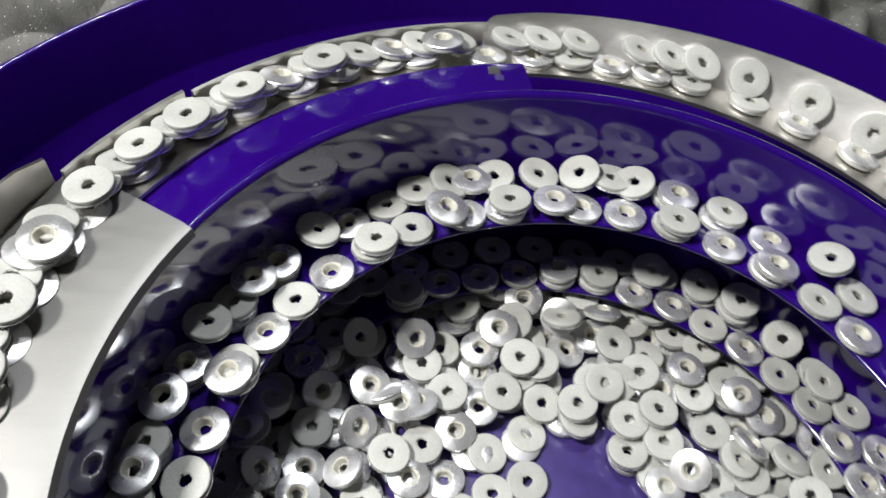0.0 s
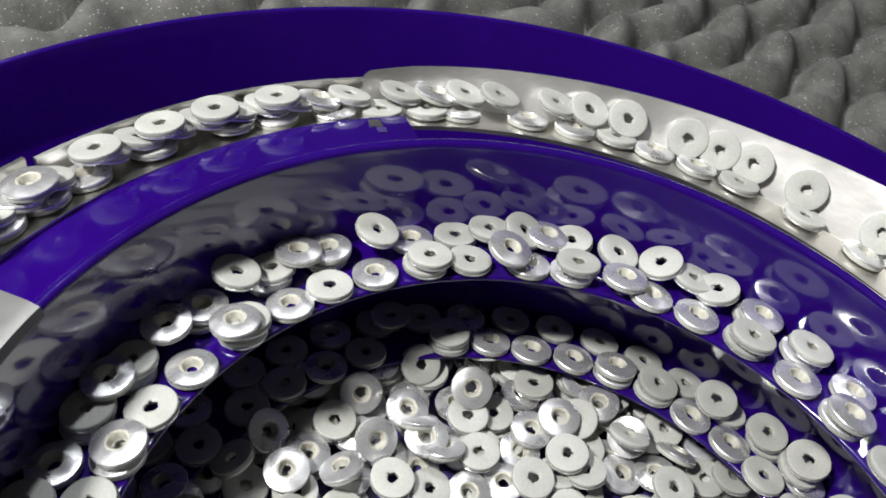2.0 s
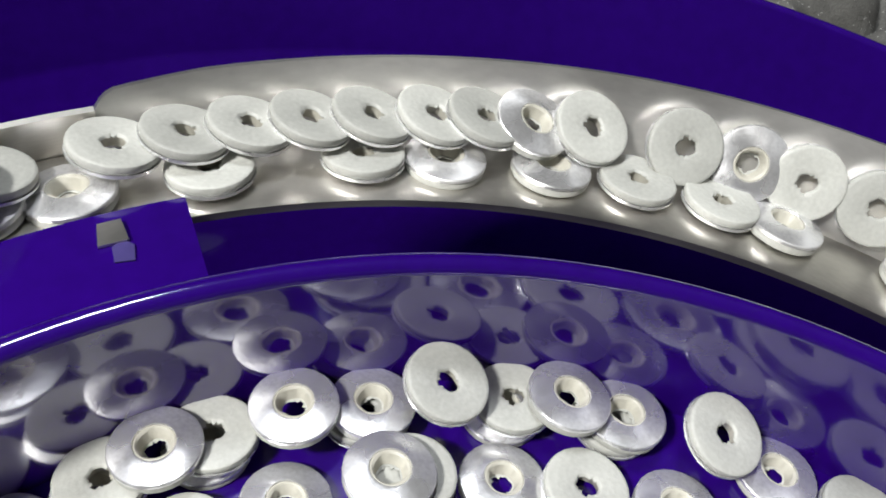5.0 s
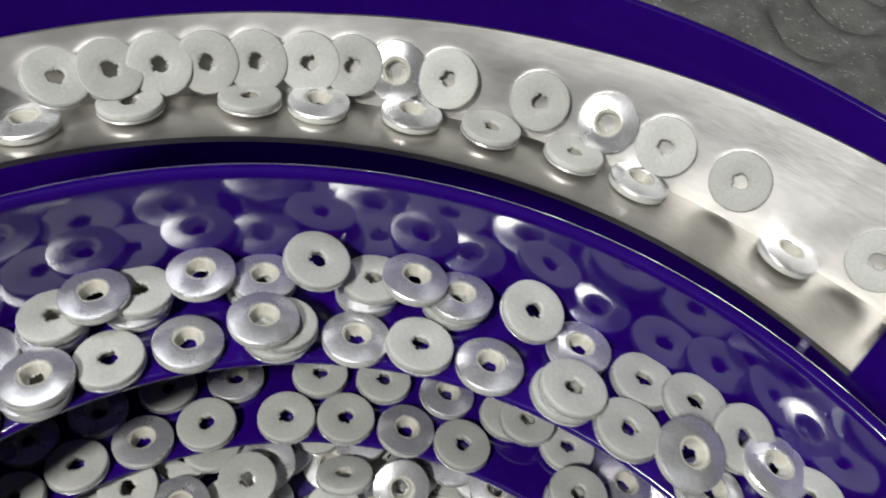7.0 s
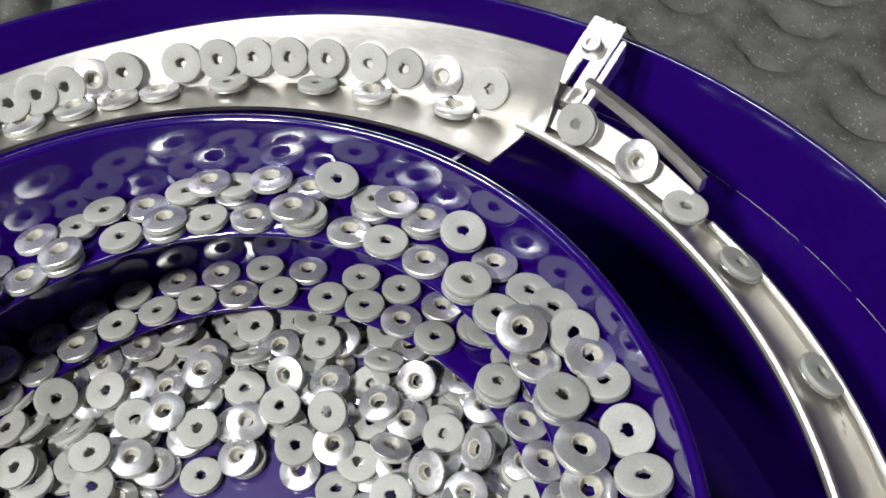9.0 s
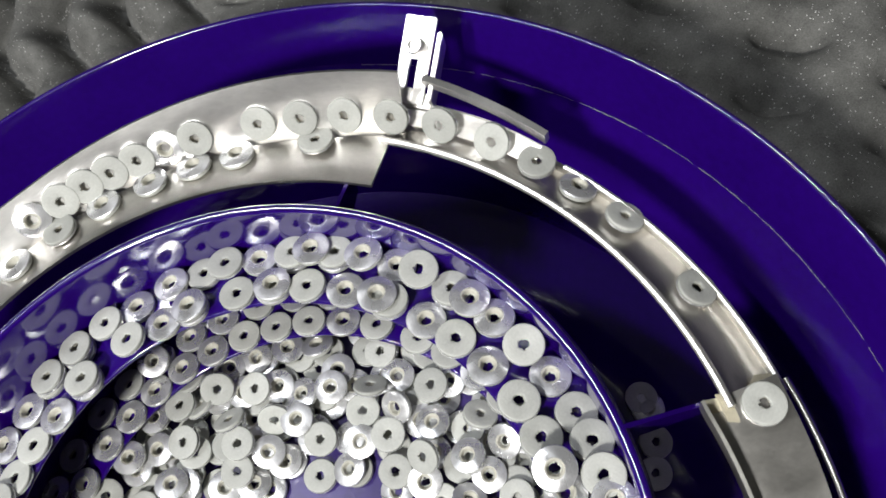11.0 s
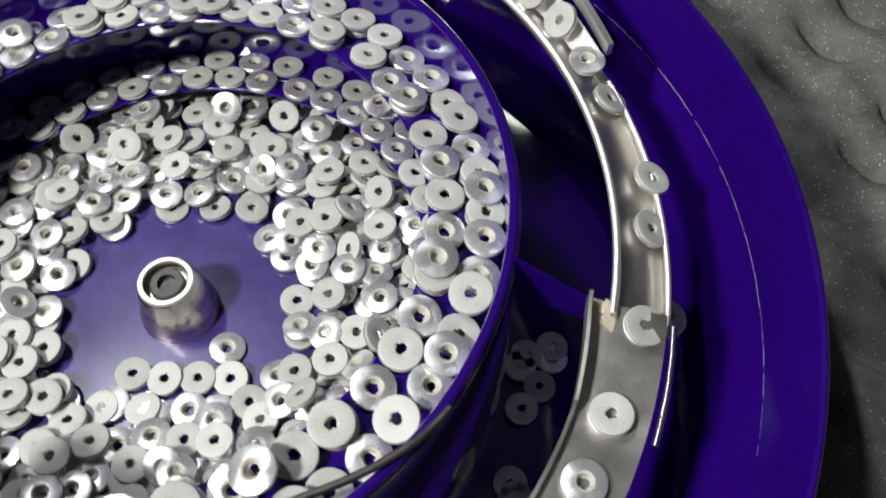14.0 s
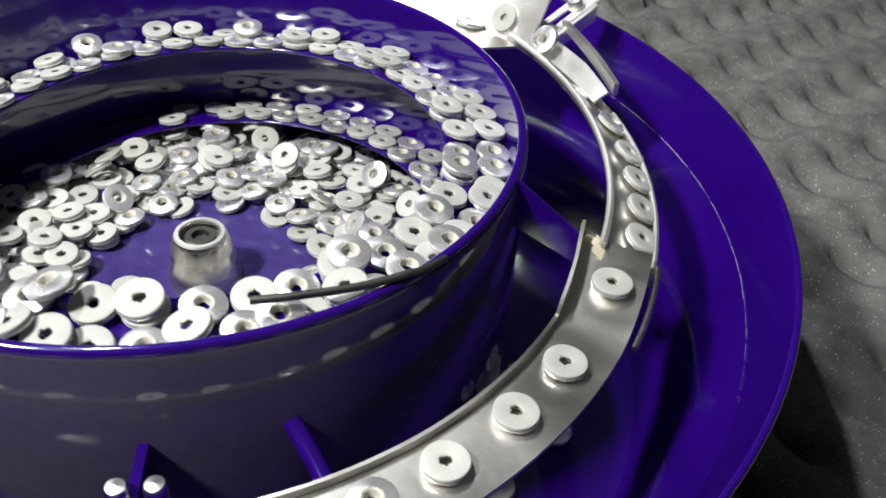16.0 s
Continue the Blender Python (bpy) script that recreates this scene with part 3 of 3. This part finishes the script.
named_row(OUTER, 117.6)
named_row(INNER, 104.2)
th = -60.0
while th < 765:
    if 122 < th < 350:
        th = 351.0
    r_out, r_in = 117.0 + rng.uniform(-0.5, 0.3), 104.3 + rng.uniform(-0.4, 0.6)
    if room_for(0, th, r_out):
        climb(0.55, th, r_out, 0, rng.uniform(-1, 2), rng.uniform(-1.5, 1.5))
    th_in = th + 3.85 + rng.uniform(-0.15, 0.15)
    inner = rng.random() < 0.9 and room_for(0, th_in, r_in)
    if inner:
        climb(0.5, th_in, r_in - (0.9 if rng.random() < 0.25 else 0), 0.1, rng.uniform(-3, 4), rng.uniform(-3, 3))
    dense = th < 540
    th_b, r_b = th + rng.uniform(-2.5, 2.5), r_out - rng.uniform(0, 4.0)
    if rng.random() < (0.85 if dense else 0.12) and room_for(1, th_b, r_b):
        slope = rng.choice([0, 1, 2, 4, 9, 14, 20, 28])
        climb(0.6, th_b, r_b, 3.35 + 0.1 * slope, slope, rng.uniform(-6, 6))
        tip = rng.choice([4, 10, 22, 36, 52])
        if dense and rng.random() < 0.5 and slope < 5 and room_for(2, th_b, 116):
            climb(0.6, th_b + rng.uniform(-1, 1), 116.4, 6.8 + tip * 0.085, tip, rng.uniform(-5, 5))
    if inner and rng.random() < (0.6 if dense else 0.05) and room_for(1, th_in, r_in + 1.0):
        climb(0.5, th_in + rng.uniform(-0.8, 0.8), r_in + rng.uniform(0, 2), 3.6, rng.uniform(-4, 8), rng.uniform(-6, 6))
    th += rng.uniform(7.65, 8.0) if rng.random() < 0.96 else rng.uniform(9.5, 12)


# washers on the outer tracks
def track_pose(th, row, lean_jit, spin, up):
    z = track_z(th)
    if row == 0:      # flat row
        r = interp(th, [-80, 0, 24, 33, 38, 68, 74, 90, 105, 186, 200, 236, 262, 300], [172, 170, 168, 168, 173, 172.5, 167.5, 166.5, 158, 150.5, 153.5, 153.5, 146, 130])
        ln = interp(th, [24, 34, 38, 88, 100, 186, 196, 236, 246], [0, 0, -28, -28, -16, -16, -15, -15, -1])
        dz = interp(th, [24, 34, 38, 88, 100, 186, 196, 236, 246], [0.2, 0.2, -6.3, -6.0, -3.6, -1.9, -2.0, -2.0, 0.9])
    else:             # row that leans on the guide sheet
        r = interp(th, [-80, 0, 24, 33, 38, 70, 92, 105, 140, 150, 166, 180, 190, 236, 262, 300], [172, 170, 168, 168, 173, 173, 171, 168.5, 165, 163.6, 158.5, 156.5, 155.6, 155.6, 150, 134])
        ln = interp(th, [24, 34, 38, 70, 80, 150, 166, 190, 236, 246], [0, 0, -28, -28, 56, 52, -6, -14, -14, -1])
        dz = interp(th, [24, 34, 38, 70, 80, 150, 166, 190, 236, 246], [0.2, 0.2, -6.3, -6.3, 3.0, 1.2, -2.0, -2.6, -2.6, 0.9])
    return lay(r, th, z + dz + up, ln + lean_jit, interp(th, [150, 160], [0, 13]) if row else 0, spin)


# the flow along the track: degrees per second by place, and the seconds from the entry to each place
FLOW_TH = np.arange(400.0, -100.5, -0.5)
FLOW_V = np.interp(-FLOW_TH, [-400, -150, -130, -110, -95, -45, -36, -28, 100], [10.3, 10.3, 12, 14.5, 18, 19, 17, 12.5, 12.5])
FLOW_T = np.concatenate([[0], np.cumsum(1.0 / (FLOW_V[1:] + FLOW_V[:-1]))])
FLOW_T -= np.interp(-190, -FLOW_TH, FLOW_T)


def track_angle(phase, t):
    """The shaking runs harder from 5 to 8 s."""
    e = t + 0.35 * min(max(t - 5, 0), 3)
    return float(np.interp(phase + e, FLOW_T, FLOW_TH))


FLAT = [9.8, 8.6, 7.7, 6.9, 6.0, 5.4, 4.83, 4.1, 3.46, 2.72, 2.22, 1.69, 1.21, 0.7, 0.11, -0.73, -1.15, -1.7, -2.25, -2.92, -3.42, -4.3, -5.04, -5.5, -6.0, -6.6, -7.2, -7.9, -8.6, -9.3]
LEANING = [6.2, 5.5, 4.82, 4.1, 3.34, 2.76, 2.39, 2.02, 1.28, 0.81, 0.42, -0.26, -0.68, -1.03, -1.45, -2.05, -2.4, -2.7, -3.0, -3.37, -3.72, -4.06, -4.41, -4.78, -5.4, -5.72, -6.04, -6.36, -6.68, -7.0, -7.4, -8.5, -9.0]


def ride_track(a, t):
    phase, row, jit, spin, crowded, stack, end = a
    th_ = track_angle(phase, t)
    if th_ > 296:
        return on_shelf(th_ - 360, 114, 7.5, 4, 0, spin)
    if crowded and th_ < 94:
        # pushed off the narrow track: it drops through the gap and rolls back under the wide track
        k = min(max((94 - th_) / 2.6, 0), 1)
        return lay(interp(k, [0, 0.5, 0.7, 1], [163, 158, 154, end[0]]), 94 - k * (94 - end[1]), interp(k, [0, 0.5, 0.7, 1], [track_z(94) - 3, track_z(94) - 10, -50, -116.6]), -20 * (1 - k), 0, spin)
    if end[2] and th_ < end[2]:
        # tips over the outer edge into the tray and slides down under the track
        k = min((end[2] - th_) / 16, 1)
        return lay(interp(k, [0, 0.2, 0.4, 1], [173, 183, 187, end[3]]), max(th_, end[2] - 16), interp(k, [0, 0.15, 0.4, 1], [track_z(end[2]) - 6, track_z(end[2]) - 9, -112, -116.4]), -31 * (1 - min(2.5 * k, 1)), 0, spin)
    return track_pose(max(th_, -74), row, jit, spin, stack * interp(th_, [150, 166], [0, 1]))


dropped = 0
for row, starts in enumerate((FLAT, LEANING)):
    for phase in starts:
        crowded = row == 0 and min(abs(phase - q) for q in LEANING) < 0.33
        flip = int(rng.random() < (0.3 if row == 0 else 0.86))
        stack = 3.3 if row == 1 and min(abs(phase - q) for q in FLAT) < 0.5 else 0.0
        dropped += crowded
        shaken = row == 1 and starts.index(phase) % 2 and -6 < phase < 3
        end = ((152, 167)[dropped % 2], 97 + 3.0 * dropped, rng.uniform(38, 66) if shaken else 0, rng.uniform(138, 152))
        a = (phase, row, rng.uniform(-3, 3), rng.uniform(0, 360), crowded, stack, end)
        ride(0 if phase == -1.03 else flip, lambda t, a=a: ride_track(a, t))
# a second layer where the entry track is crowded
for phase in (-0.45, -1.9, -2.9, -3.6, -4.2, -4.9, -5.6, -6.3, -7.0, -8.0):
    a = (phase, 0, rng.uniform(-2, 6), rng.uniform(0, 360), 6.7 if min(abs(phase - q) for q in LEANING) < 0.4 else 3.4)

    def ride_top(t, a=a):
        th_ = max(track_angle(a[0], t), 176)
        if th_ > 190:
            return track_pose(th_, 0, a[2], a[3], a[4])
        k = min((190 - th_) / 8, 1)
        return lay(152 - k * 16, 190 - 8 * k, -6 - k * 111, -30 * k, 0, a[3])
    ride(int(rng.random() < 0.7), ride_top)


# the heap on the bowl's floor, one loose mass that turns slowly with the shaking
def heap():
    protos = []
    for flip in (0, 1):
        for ob in PROTO[flip].children:
            me = ob.data
            v = np.empty(len(me.vertices) * 3)
            me.vertices.foreach_get("co", v)
            protos.append((flip, v.reshape(-1, 3), [list(p.vertices) for p in me.polygons], 0 if ob.name.startswith("rubber") else 2 if ob.name.startswith("collar") else 1))
    verts, faces, slots = [], [], []
    total = 0
    for layer, (n, r0, r1, z, a0, a1) in enumerate([(9, 27, 45, -84.4, 185, 262), (150, 46, 114, -84.4, 0, 360), (150, 50, 113, -80.9, 0, 360), (105, 58, 106, -77.4, 0, 360), (35, 66, 98, -73.8, 0, 360)]):
        placed = []
        tries = 0
        while len(placed) < n and tries < 9000:
            tries += 1
            r = math.sqrt(rng.uniform(r0 * r0, r1 * r1))
            a = rng.uniform(a0, a1)
            p = Vector((r * math.cos(radians(a)), r * math.sin(radians(a))))
            if any((p - q).length < 11.4 for q in placed):
                continue
            placed.append(p)
            steep = layer > 2 and rng.random() < 0.2
            m = lay(r, a, z + (3.0 if steep else rng.uniform(0, 1.2)), rng.uniform(-9, 9) + (rng.choice([-34, 38]) if steep else 0), rng.uniform(-12, 12), rng.uniform(0, 360))
            m = np.array(m)
            flip = int(rng.random() < 0.55)
            for fl, v, fs, slot in protos:
                if fl != flip:
                    continue
                w = v @ m[:3, :3].T + m[:3, 3]
                verts.append(w)
                faces += [[q + total for q in f_] for f_ in fs]
                slots += [slot] * len(fs)
                total += len(w)
    me = bpy.data.meshes.new("washer_heap")
    me.from_pydata(np.concatenate(verts).tolist(), [], faces)
    me.materials.append(RUBBER_HEAP)
    me.materials.append(ALU_HEAP)
    me.materials.append(COLLAR)
    me.polygons.foreach_set("material_index", slots)
    me.polygons.foreach_set("use_smooth", [True] * len(faces))
    me.set_sharp_from_angle(angle=radians(24))
    ob = tagged(new("washer_heap", me), "loose heap of grey rubber and aluminium bonded washers on the bowl floor", "washers", kind="stuff")
    MOVES.append((ob, [(t, pose(0, 0, 0, 0, 0, -18.0 * t)) for t in range(17)]))


heap()


def motions():
    for ob, rows in MOVES:
        walk(ob, rows)


motions()
